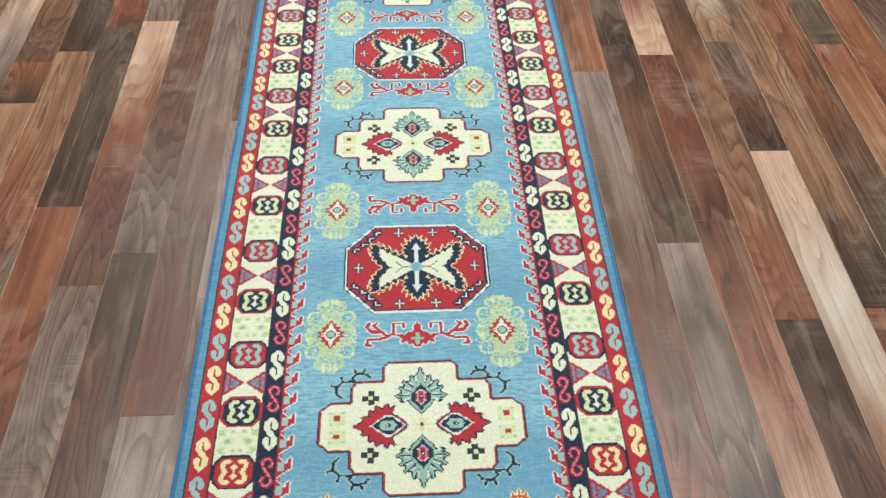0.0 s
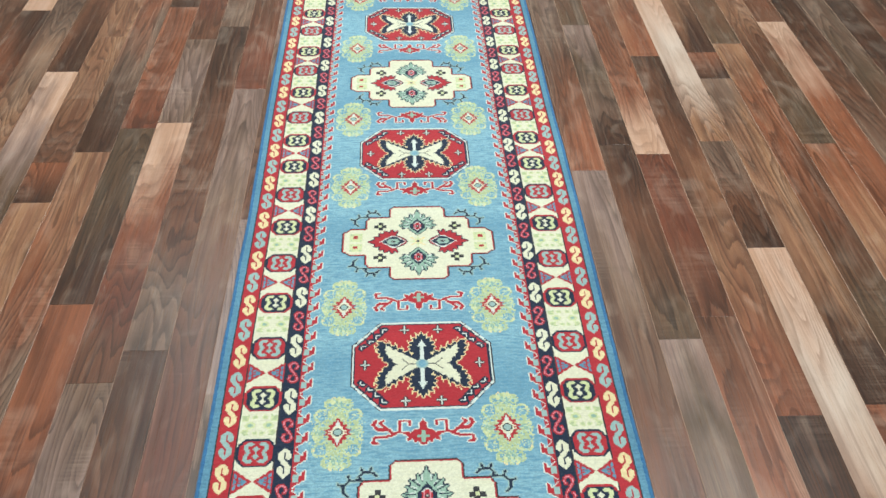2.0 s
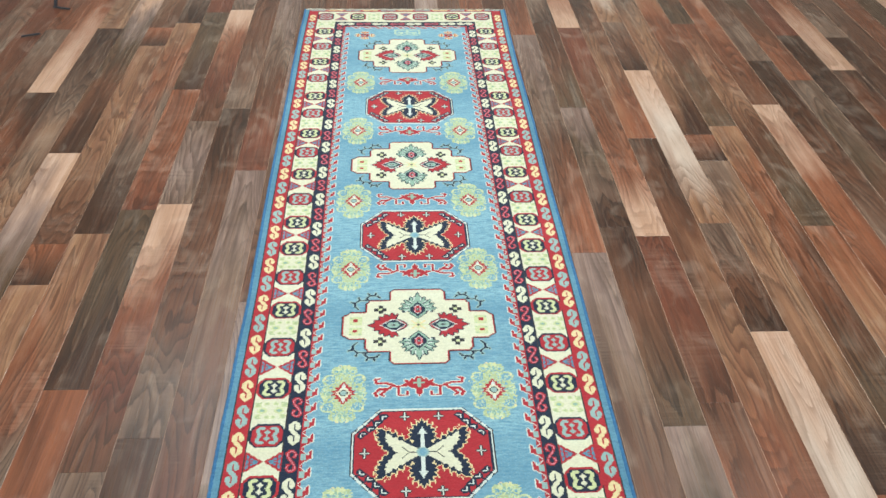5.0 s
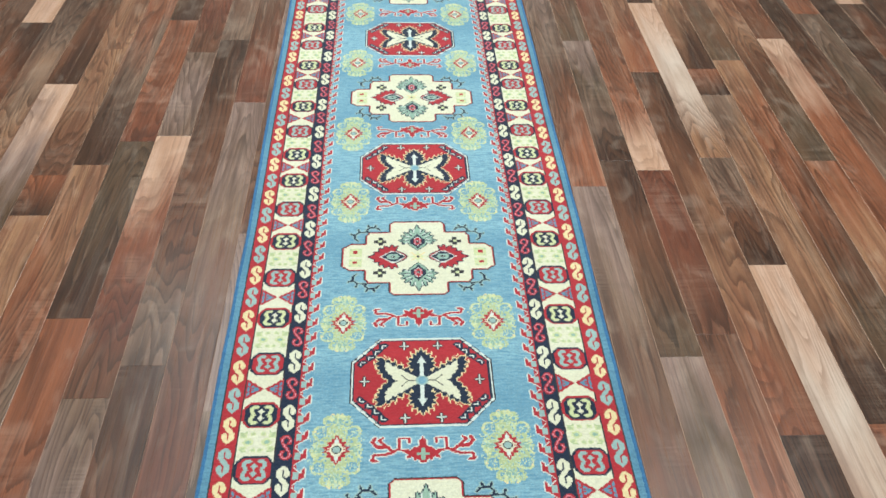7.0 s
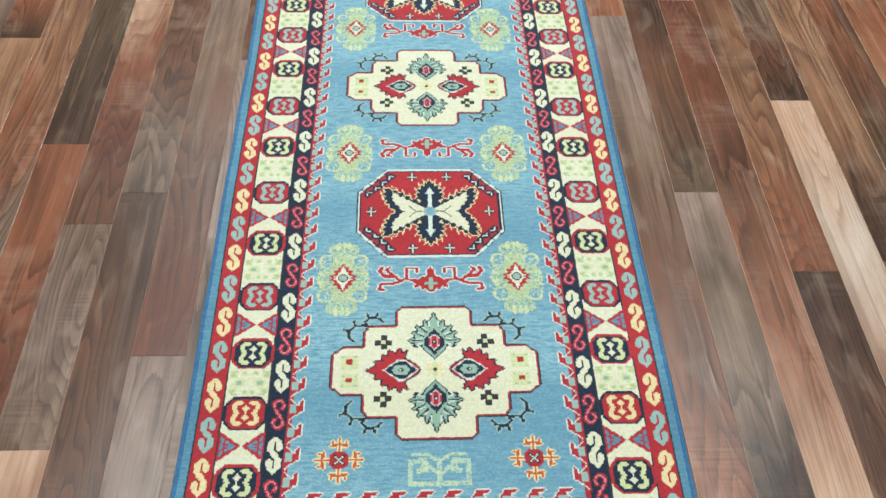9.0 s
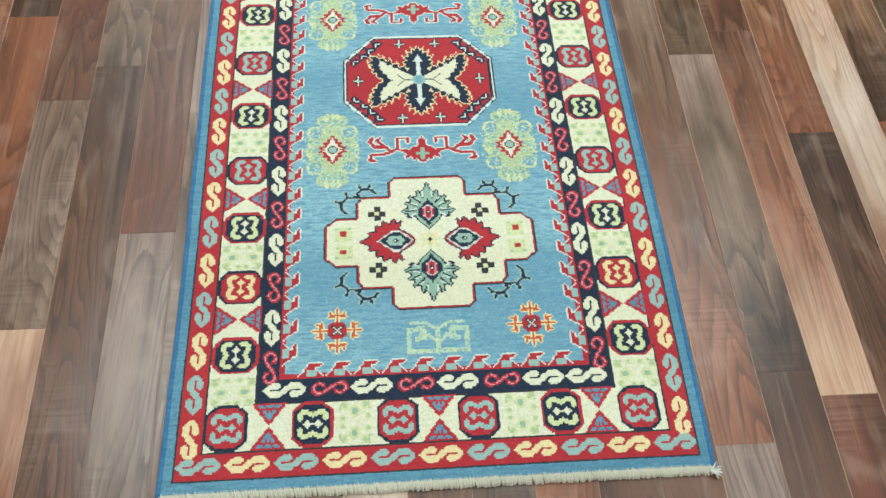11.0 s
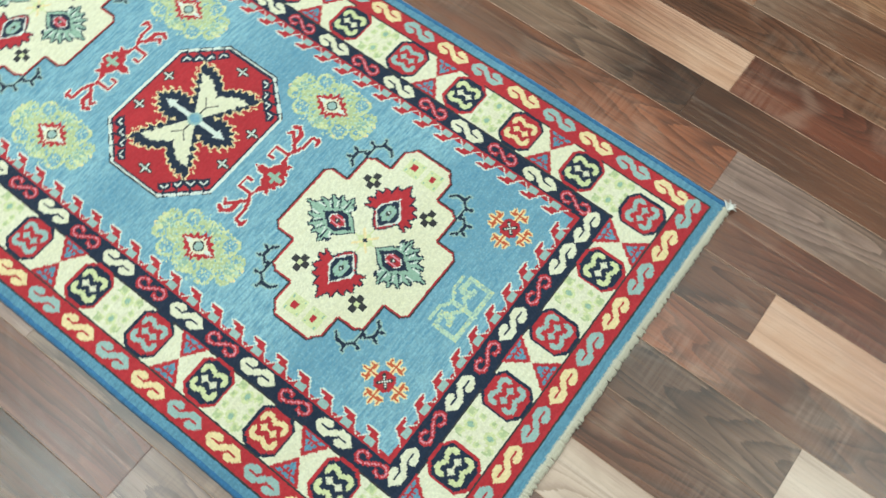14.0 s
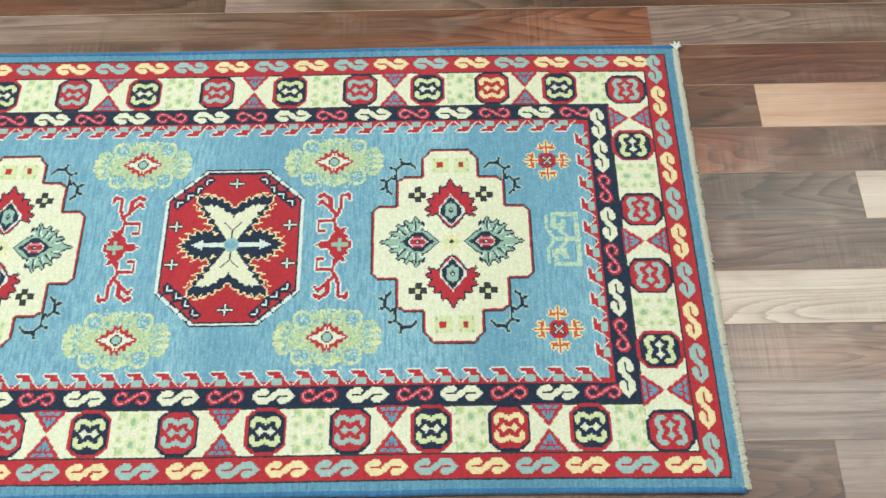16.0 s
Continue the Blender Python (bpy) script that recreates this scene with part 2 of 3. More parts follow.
class Chart:
    """A small knot chart, drawn in millimetres from its middle; x across the rug, y along it."""

    def __init__(self, width, height):
        self.n, self.m = int(width / 2.5) // 2 * 2 + 1, int(height / 2.5) // 2 * 2 + 1
        self.a = np.full((self.m, self.n), -1, np.int16)
        self.y, self.x = np.meshgrid((np.arange(self.m) - self.m // 2) * 2.5, (np.arange(self.n) - self.n // 2) * 2.5, indexing="ij")

    def inside(self, pts):
        hit = np.zeros(self.a.shape, bool)
        for (x0, y0), (x1, y1) in zip(pts, pts[1:] + pts[:1]):
            if y0 != y1:
                cross = (self.y + 0.01 < y0) != (self.y + 0.01 < y1)
                hit ^= cross & (self.x + 0.01 < (x1 - x0) * (self.y + 0.01 - y0) / (y1 - y0) + x0)
        return hit

    def along(self, pts, width):
        hit = np.zeros(self.a.shape, bool)
        for (x0, y0), (x1, y1) in zip(pts, pts[1:]):
            dx, dy = x1 - x0, y1 - y0
            f = np.clip(((self.x - x0) * dx + (self.y - y0) * dy) / max(dx * dx + dy * dy, 1e-6), 0, 1)
            hit |= np.hypot(self.x - x0 - f * dx, self.y - y0 - f * dy) <= width / 2
        return hit

    def mirrored(self, hit, ways):
        out = hit.copy()
        if "x" in ways:
            out |= out[:, ::-1]
        if "y" in ways:
            out |= out[::-1]
        return out

    def put(self, hit, dye, ways="", halo="", rings=1):
        hit = self.mirrored(hit, ways)
        if halo:
            wide = hit
            for _ in range(rings):
                w = np.pad(wide, 1)
                wide = w[1:-1, 1:-1] | w[:-2, 1:-1] | w[2:, 1:-1] | w[1:-1, :-2] | w[1:-1, 2:]
            self.a[wide & ~hit] = INDEX[halo]
        self.a[hit] = INDEX[dye]
        return self

    def poly(self, pts, dye, ways="", halo="", rings=1):
        return self.put(self.inside(pts), dye, ways, halo, rings)

    def line(self, pts, width, dye, ways="", halo="", rings=1):
        return self.put(self.along(pts, width), dye, ways, halo, rings)


def ring_points(rx, ry, n=4, turn=0.0):
    return [(rx * math.cos(turn + 2 * math.pi * i / n), ry * math.sin(turn + 2 * math.pi * i / n)) for i in range(n)]


def shifted(pts, dx, dy, swap=False):
    return [((y if swap else x) + dx, (x if swap else y) + dy) for x, y in pts]


def stamp(chart, u, v, name, label="", turn=False, flip_x=False, flip_y=False, stretch=1.0):
    a = chart.a.T if turn else chart.a
    if stretch != 1.0:
        rows = round(a.shape[0] * stretch)
        a = a[(np.arange(rows) * a.shape[0] / rows).astype(int)]
    a = a[:, ::-1] if flip_x else a
    a = a[::-1] if flip_y else a
    r0, c0 = round((v - V0) / KNOT) - a.shape[0] // 2, round((u - U0) / KNOT) - a.shape[1] // 2
    r1, c1 = min(r0 + a.shape[0], NV), min(c0 + a.shape[1], NU)
    a = a[max(0, -r0):r1 - r0, max(0, -c0):c1 - c0]
    r0, c0 = max(r0, 0), max(c0, 0)
    on = a >= 0
    DYE[r0:r1, c0:c1][on] = a[on]
    OWNER[r0:r1, c0:c1][on] = len(PARTS)
    PARTS.append((name, label))


def band(name, label, dye, u0, v0, u1, v1, far=None):
    """A frame-shaped stripe of the border between an outer and an inner rectangle; both given by their half width and ends."""
    c = [round((x - U0) / KNOT) for x in (-u0, u0, -u1, u1)]
    r = [round((x - V0) / KNOT) for x in (*v0, *v1)]
    hit = np.zeros(DYE.shape, bool)
    hit[max(r[0], 0):r[1], max(c[0], 0):c[1]] = True
    hit[r[2]:r[3], c[2]:c[3]] = False
    DYE[hit], OWNER[hit] = INDEX[dye], len(PARTS)
    PARTS.append((name, label))


# stripes, outside to inside
STRIPES = [
    ("end_stripe", "blue end stripe", "end_blue", 0.3725, (-0.380, 2.490)), ("outline", "", "dark_line", 0.3575, (-0.3650, 2.4900)),
    ("outer_border", "red border of hooked scrolls", "red", 0.3550, (-0.3625, 2.4875)), ("outline", "", "dark_line", 0.3225, (-0.3275, 2.4700)),
    ("main_border", "wide cream border of octagons", "cream", 0.3200, (-0.3250, 2.4675)), ("outline", "", "dark_line", 0.2550, (-0.2600, 2.3725)),
    ("inner_border", "dark navy border of hooked scrolls", "navy", 0.2525, (-0.2575, 2.3700)), ("sawtooth_edge", "red sawtooth edging", "red", 0.2225, (-0.2225, 2.3325)),
    ("field", "pale blue abrash field", "field_blue", 0.2150, (-0.2150, 2.3250)),
]
for (n, lab, dye, u0, v0), (_, _, _, u1, v1) in zip(STRIPES, STRIPES[1:] + [("", "", "", 0.0, (1.0, 1.0))]):
    band(n, lab, dye, u0, v0, u1, v1)


# ---- charts ----
def scroll(dye, slit=""):
    c = Chart(70, 34)
    s = [(-9, 5), (-15, 7.5), (-22, 4), (-24, -2), (-18, -8), (-9, -6), (0, 0), (9, 6), (18, 8), (24, 2), (22, -4), (15, -7.5), (9, -5)]
    if slit:
        c.line(s, 6.0, dye, halo="")
        c.line(s, 2.0, slit)
    else:
        c.line(s, 8.6, dye)
        c.poly(ring_points(7, 4), dye).poly(shifted(ring_points(14, 9, 8), -16, 0), dye).poly(shifted(ring_points(14, 9, 8), 16, 0), dye)
        for k in (1, -1):
            c.a[c.along([(-19 * k, 0), (-9 * k, 0), (-5 * k, 3 * k), (-4 * k, 10 * k)], 2.6)] = -1
    return c


def octagon(ground, edge, curl, eye):
    c = Chart(76, 66)
    o = [(-29, 12), (-19, 25), (19, 25), (29, 12), (29, -12), (19, -25), (-19, -25), (-29, -12)]
    c.poly([(x * 1.14, y * 1.13) for x, y in o], edge).poly(o, ground)
    c.line([(-8, 17), (-15, 17), (-19, 11), (-16, 5), (-13, 0)], 7.0, curl, "xy")
    c.poly(shifted(ring_points(5.6, 5.6), 0, 8), eye, "y").line([(0, 6), (0, -6)], 2.6, eye)
    return c


def hourglass():
    c = Chart(66, 46)
    c.poly([(-33, -22), (-33, 22), (-3, 0)], "red", "x")
    c.poly([(-31, -16), (-31, 16), (-9, 0)], "end_blue", "x")
    c.line([(-33, -9), (-18, 0), (-33, 9)], 2.4, "red", "x").line([(-26, -14), (-26, 14)], 2.2, "red", "x")
    c.poly(shifted(ring_points(6, 5), -15, 0), "end_blue", "x").line([(-32, -22), (-3, 0), (-32, 22)], 3.0, "red", "x")
    return c


def mottle():
    c = Chart(62, 46)
    c.poly([(-31, -23), (-31, 23), (31, 23), (31, -23)], "cream")
    for x, y, r in ((-16, 0, 7), (-26, 15, 6), (-9, 18, 4), (-24, -14, 5), (-6, -17, 4)):
        c.poly(shifted(ring_points(r * 1.5, r * 1.3, 6, 0.3), x, y), "pale_green", "x")
        c.poly(shifted(ring_points(r * 0.8, r * 0.7, 6, 0.3), x, y), "lime", "x")
    c.poly(shifted(ring_points(5, 4), -16, 0), "sage", "x").line([(-29, 19), (-20, 21)], 3, "lime", "x").line([(-28, -18), (-18, -20)], 3, "lime", "x")
    return c


def leaf(c, dx, dy, swap, sign, body, edge, eye, heart):
    """A serrated palmette that points away from the middle, along x, or along y when swapped."""
    half = [(-31, 0), (-23, 9), (-12, 17), (-5, 20), (-10, 37), (-2, 30), (2, 42), (9, 29), (19, 37), (19, 25), (31, 29), (28, 17), (43, 17), (38, 8), (56, 0)]
    pts = half + [(x, -y) for x, y in half[-2:0:-1]]
    place = lambda p: shifted([(x * sign, y) for x, y in p], dx, dy, swap)
    c.poly(place(pts), body, halo=edge)
    if body == "red":
        c.poly(place([(-28, 0), (-6, 20), (4, 20), (29, 0), (4, -20), (-6, -20)]), "white")
    else:
        for x0, y0, x1, y1 in ((3, 20, 3, 36), (11, 17, 18, 31), (19, 12, 29, 24), (27, 7, 41, 13), (-6, 19, -8, 32)):
            for k in (1, -1):
                c.line(place([(x0, k * y0), (x1, k * y1)]), 2.6, "navy").line(place([(x0 + 4, k * y0), (x1 + 1, k * (y1 - 5))]), 2.2, "white")
    c.poly(place([(-25, 0), (-5, 17), (3, 17), (26, 0), (3, -17), (-5, -17)]), "navy")
    c.poly(place(ring_points(15, 11, 6)), "white" if body != "red" else eye).poly(place(ring_points(13, 9, 6)), eye)
    c.line(place([(-9, 5), (9, 5)]), 2.2, heart).line(place([(-9, -5), (9, -5)]), 2.2, heart)
    c.poly(place(ring_points(5, 4.4)), "dark_line").line(place([(0, 0), (0.1, 0)]), 2.6, "white")


def cream_medallion():
    c = Chart(400, 310)
    q = [(0, 121), (53, 121), (62, 113), (62, 83), (105, 83), (113, 74), (113, 44), (147, 44), (163, 30), (163, 0)]
    o = q + [(x, -y) for x, y in q[-2::-1]]
    o = o + [(-x, y) for x, y in o[-2:0:-1]]
    c.put(c.inside(o), "red", halo="dark_line")
    inner = c.inside(o)
    for _ in range(1):
        w = np.pad(inner, 1)
        inner = w[1:-1, 1:-1] & w[:-2, 1:-1] & w[2:, 1:-1] & w[1:-1, :-2] & w[1:-1, 2:]
    c.put(inner, "cream")
    # end tabs
    for y in (-19, 15):
        c.poly([(122, y - 13), (122, y + 13), (150, y + 13), (150, y - 13)], "pale_green", "x")
        c.poly([(131, y - 3), (131, y + 6), (141, y + 6), (141, y - 3)], "red", "x")
        for sx, sy in ((126, y - 9), (146, y - 9), (126, y + 10), (146, y + 10)):
            c.line([(sx, sy), (sx + 0.1, sy)], 3.0, "sage", "x")
    for sign in (1, -1):
        leaf(c, 54 * sign, 0, False, sign, "red", "navy", "sage", "teal")
        leaf(c, 0, 52 * sign, True, sign, "sage", "navy", "red", "pink")
    # quartered blossom between the palmettes
    for x, y in ((0, 7), (7, 0)):
        c.poly(shifted(ring_points(7, 7), x, y), "pale_green", "xy")
    for a in range(8):
        c.line([(0, 0), (19 * math.cos(a * 0.785), 17 * math.sin(a * 0.785))], 4.0, "gold" if a % 2 else "pale_green")
    c.line([(0, 0), (0.1, 0)], 5.0, "navy")
    for x, y in ((82, 61), (82, 43), (73, 52), (91, 52)):
        c.poly(shifted(ring_points(6.4, 6.4, 4, 0.785), x, y), "dark_line", "xy")
    c.poly(shifted(ring_points(5, 5, 4, 0.785), 82, 52), "pale_green", "xy")
    # antlers at the stepped corners
    horns = ([(106, 82), (114, 92), (106, 101), (90, 100), (84, 93)], [(106, 101), (110, 109)], [(96, 101), (93, 109)], [(111, 86), (128, 85), (139, 75), (138, 62), (131, 55)], [(139, 75), (148, 79)], [(128, 85), (131, 94)])
    for line in horns:
        c.a[c.mirrored(c.along(line, 8.6), "xy") & (c.a < 0)] = INDEX["teal"]
    for line in horns:
        c.put(c.mirrored(c.along(line, 4.0), "xy") & (~c.inside(o)), "navy")
    return c


def red_octagon():
    c = Chart(300, 260)
    o = [(-134, 50), (-80, 110), (80, 110), (134, 50), (134, -50), (80, -110), (-80, -110), (-134, -50)]
    scaled = lambda k: [(x - math.copysign(k if abs(x) > 100 else k * 0.45, x), y - math.copysign(k if abs(y) > 100 else k * 0.5, y)) for x, y in o]
    c.poly(scaled(-1), "dark_line").poly(scaled(1.8), "white").poly(scaled(6.4), "navy").poly(scaled(9.0), "red")
    # winged cross: gold fringe, navy ground, cream leaves
    wing = [(0, 20), (12, 25), (20, 22), (26, 32), (34, 29), (38, 39), (46, 37), (50, 48), (57, 45), (62, 54), (69, 52), (75, 60), (87, 59), (82, 49), (89, 43), (81, 38), (87, 31), (78, 28), (82, 20), (73, 17), (75, 9), (66, 6), (63, 0)]
    stem = [(0, 82), (4, 72), (10, 75), (10, 65), (18, 66), (16, 57), (25, 55), (19, 48), (27, 43), (20, 38), (26, 32), (16, 27), (0, 18)]
    ground = c.mirrored(c.inside(wing + [(0, 0)]) | c.inside(stem), "xy")
    c.put(ground, "navy", halo="gold", rings=1)
    for x, y in ((36, 40), (48, 49), (60, 55), (68, 60), (86, 62), (89, 45), (86, 33), (10, 76), (19, 67), (26, 56)):
        c.line([(x, y), (x + 2, y + 5)], 2.6, "gold", "xy")
    c.poly([(0, 0), (10, 9), (20, 16), (30, 22), (38, 30), (44, 29), (49, 38), (55, 37), (60, 45), (71, 50), (67, 41), (73, 37), (66, 33), (70, 26), (63, 24), (65, 17), (57, 14), (56, 7), (47, 0)], "cream", "xy")
    c.line([(0, 0), (0, 46)], 5.0, "white", "y")
    c.poly([(3, 20), (10, 14), (20, 21), (12, 31)], "navy", "xy")
    c.line([(0, 0), (0, 56)], 5.0, "white", "y").poly([(-9, 44), (0, 62), (9, 44)], "white", "y")
    c.poly(ring_points(12, 13, 8, 0.39), "teal").line([(12, 0), (26, 0), (38, 13)], 2.2, "dark_line", "xy").poly(ring_points(8, 9, 8), "field_blue")
    # small crosses
    for x, y in ((32, 88), (108, 0)):
        c.put(c.along([(x - 7, y), (x + 7, y)], 3.0) | c.along([(x, y - 9), (x, y + 9)], 3.0), "white", "xy", halo="dark_line")
        c.line([(x, y), (x + 0.1, y)], 3, "sage", "xy")
    # comb hooks along the slanting sides
    for k in range(4):
        x, y = 82 + 13.0 * k, 95 - 14.5 * k
        c.line([(x + 4, y + 4), (x - 10, y - 8)], 2.4, "navy", "xy")
        c.put(c.along([(x - 15, y - 5), (x - 7, y - 5), (x - 7, y - 12)], 2.8), "white", "xy", halo="navy", rings=2)
    return c


def blossom():
    c = Chart(112, 190)
    c.line([(0, 20), (0, 40)], 34, "lime", "y").line([(14, 8), (24, 12)], 22, "lime", "xy")
    for x, y, rx, ry in ((28, 36, 13, 14), (17, 62, 7, 7)):
        c.line(shifted(ring_points(rx, ry, 10), x, y) + [(x + rx, y)], 6.0, "lime", "xy")
        c.line(shifted(ring_points(rx + 1, ry + 1, 10), x, y)[:6], 2.6, "pale_green", "xy")
    for a in range(-2, 3):
        c.poly(shifted(ring_points(7, 9, 6), 9 * a, 72 - 3 * abs(a)), "pale_green" if a % 2 else "lime", "y").poly(shifted(ring_points(7, 6, 6), 40 - 2 * abs(a), 8 * a), "pale_green" if a % 2 else "lime", "x")
    c.line([(27, 35), (29, 37)], 14, "field_blue", "xy").line([(40, 20), (46, 22)], 8, "field_blue", "xy").line([(15, 60), (16, 60)], 7, "field_blue", "xy").line([(24, 15), (26, 16)], 5, "field_blue", "xy")
    c.poly(shifted(ring_points(10, 11, 6), 0, 60), "sage", "y").poly(shifted(ring_points(9, 8, 6), 31, 0), "sage", "x").line([(0, 58), (0, 76)], 3, "pale_green", "y")
    c.line([(36, 44), (40, 36)], 2.4, "gold", "xy").line([(8, 78), (14, 74)], 2.4, "gold", "xy")
    worn = np.random.default_rng(5).random(c.a.shape)
    c.a[(c.a >= 0) & (worn < 0.16)] = INDEX["pale_lime"]
    c.a[(c.a >= 0) & (worn > 0.16) & (worn < 0.25)] = INDEX["field_blue"]
    c.a[(c.a >= 0) & (worn > 0.90)] = INDEX["pale_green"]
    c.poly([(0, 32), (6, 22), (9, 24), (9, 15), (16, 16), (14, 8), (24, 6), (18, 0)] + [(0, 0)], "red", "xy")
    c.poly([(0, 27), (6, 16), (11, 11), (13, 5), (18, 3), (12, 0), (0, 0)], "cream", "xy")
    c.line([(4, 18), (12, 6)], 2.4, "red", "xy").poly(shifted(ring_points(4, 8), 0, 18), "white", "y")
    c.poly(ring_points(9.5, 9.5, 8, 0.39), "dark_line").poly(ring_points(7, 7, 8, 0.39), "teal")
    return c


def ribbon():
    """A red crested ornament with hooked arms; its crest points along +y."""
    c = Chart(200, 76)
    body = c.mirrored(c.inside([(0, 28), (6, 20), (7, 8), (15, 6), (24, -2), (36, -2), (27, -8), (30, -20), (20, -14), (14, -22), (9, -18), (5, -26), (0, -26)]), "x")
    for line, w in (([(26, 0), (42, 0), (42, 25), (24, 25), (24, 16)], 4.6), ([(42, 2), (52, -2), (62, 6), (76, 22), (70, 26)], 5.0), ([(60, 6), (80, 8), (88, 18), (84, 26)], 6.0),
                    ([(52, -4), (64, -8), (84, -8), (88, -20), (80, -22)], 5.6)):
        body |= c.mirrored(c.along(line, w), "x")
    c.put(body, "red", halo="white")
    c.poly([(-11, -11), (11, -11), (11, -5), (-11, -5)], "sage").poly([(-4, -20), (4, -20), (4, 4), (-4, 4)], "sage")
    return c


def cross():
    c = Chart(100, 100)
    hit = c.along([(-34, 0), (34, 0)], 3.4) | c.along([(0, -34), (0, 34)], 3.4)
    for s in (1, -1):
        hit |= c.along([(s * 23, -11), (s * 25, 0), (s * 23, 11)], 3.4) | c.along([(-11, s * 23), (0, s * 25), (11, s * 23)], 3.4)
        hit |= c.along([(s * 23, -11), (s * 30, -11)], 2.6) | c.along([(s * 23, 11), (s * 30, 11)], 2.6) | c.along([(-11, s * 23), (-11, s * 30)], 2.6) | c.along([(11, s * 23), (11, s * 30)], 2.6)
    c.put(hit, "orange", halo="gold")
    c.poly(ring_points(15.5, 15.5, 8, 0.39), "red").line([(-7, -7), (7, 7)], 4, "dark_line", "x").line([(-5, -5), (5, 5)], 2.2, "white", "x")
    return c


def comb():
    c = Chart(110, 64)
    hit = c.along([(0, 14), (0, -24)], 8) | c.along([(5, -23), (43, -23), (43, 12), (22, 14), (20, 0), (30, -2)], 8.5) | c.along([(6, 16), (18, 24), (38, 23)], 6) | c.along([(3, -6), (16, 4)], 6)
    c.put(c.mirrored(hit, "x"), "pale_lime")
    worn = np.random.default_rng(8).random(c.a.shape)
    c.a[(c.a >= 0) & (worn < 0.25)] = INDEX["teal"]
    c.a[(c.a >= 0) & (worn > 0.85)] = INDEX["pale_green"]
    return c


def tooth():
    c = Chart(48, 34)
    c.poly([(-16, -13), (16, -13), (7, -4), (5, 1), (17, 3), (17, 7), (-3, 7), (-6, 0)], "red", halo="white")
    c.poly([(-20, -13), (20, -13), (20, -18), (-20, -18)], "red").poly([(-5, -13), (8, -13), (8, -4), (-5, -4)], "teal")
    return c


# ---- the pattern, motif by motif ----
# teeth round the field point inward
TOOTH = tooth()
EDGE = 0.208
for k in range(62):
    v = -0.185 + 0.0400 * k
    if v < 2.30:
        stamp(TOOTH, EDGE, v, "sawtooth", turn=True, flip_x=True)
        stamp(TOOTH, -EDGE, v, "sawtooth", turn=True)
for k in range(10):
    u = -0.18 + 0.0400 * k
    stamp(TOOTH, u, -0.2075, "sawtooth")
    stamp(TOOTH, u, 2.3175, "sawtooth", flip_y=True)

GOLD, TEAL, CREAM, PINK = scroll("gold"), scroll("teal"), scroll("cream"), scroll("red", "pink")
for k in range(42):
    v = -0.308 + 0.0679 * k
    if v < 2.455:
        for side in (1, -1):
            stamp(GOLD if k % 2 == 0 else TEAL, side * 0.3400, v, "scroll", turn=True, flip_x=side < 0)
for k in range(11):
    u = -0.325 + 0.0650 * k
    stamp(TEAL if k % 2 == 0 else GOLD, u, -0.3450, "scroll")
    stamp(TEAL if k % 2 == 0 else GOLD, u, 2.4800, "scroll", stretch=0.6)
for k in range(39):
    v = -0.206 + 0.0667 * k
    if v < 2.34:
        for side in (1, -1):
            stamp(PINK if k % 2 == 0 else CREAM, side * 0.2375, v, "scroll", turn=True, flip_x=side < 0)
for k in range(8):
    u = -0.2150 + 0.0614 * k
    for v in (-0.2400, 2.3515):
        stamp(CREAM if k % 2 == 0 or k == 7 else PINK, u, v, "scroll")

RED_OCT, PALE_OCT, NAVY_OCT = octagon("red", "navy", "teal", "teal"), octagon("red", "navy", "gold", "gold"), octagon("navy", "red", "pale_green", "cream")
GLASS, MOTTLE = hourglass(), mottle()
near = [-0.297, -0.182, -0.070, 0.037, 0.150, 0.267, 0.390, 0.513, 0.632, 0.752, 0.870, 0.982]
far = [1.092, 1.198, 1.320, 1.434, 1.542, 1.665, 1.778, 1.905, 2.030, 2.155, 2.285, 2.415]
for side in (1, -1):
    u = side * 0.2875
    for i, v in enumerate(near + far):
        red = i % 2 == 0 if i < 12 else i % 2 == 1
        following = (near + far + [None])[i + 1]
        if following is not None:
            glass = i == 11 or (not red if i < 12 else red)
            stamp(GLASS if glass else MOTTLE, u, (v + following) / 2, "hourglass" if glass else "mottled_panel")
    for i, v in enumerate(near + far):
        red = i % 2 == 0 if i < 12 else i % 2 == 1
        if i not in (0, 23):
            stamp((PALE_OCT if i in (2, 9) else RED_OCT) if red else NAVY_OCT, u, v, "octagon_motif")
for v in (-0.2925, 2.4200):
    for u, what in ((-0.234, "g"), (-0.117, "m"), (0.0, "g"), (0.115, "m"), (0.224, "g")):
        stamp(GLASS if what == "g" else MOTTLE, u, v, "hourglass" if what == "g" else "mottled_panel", turn=True)
    for u, chart in ((-0.2925, RED_OCT), (-0.175, NAVY_OCT), (-0.058, RED_OCT), (0.056, RED_OCT), (0.172, NAVY_OCT), (0.283, RED_OCT)):
        stamp(chart, u, v, "octagon_motif", turn=True)

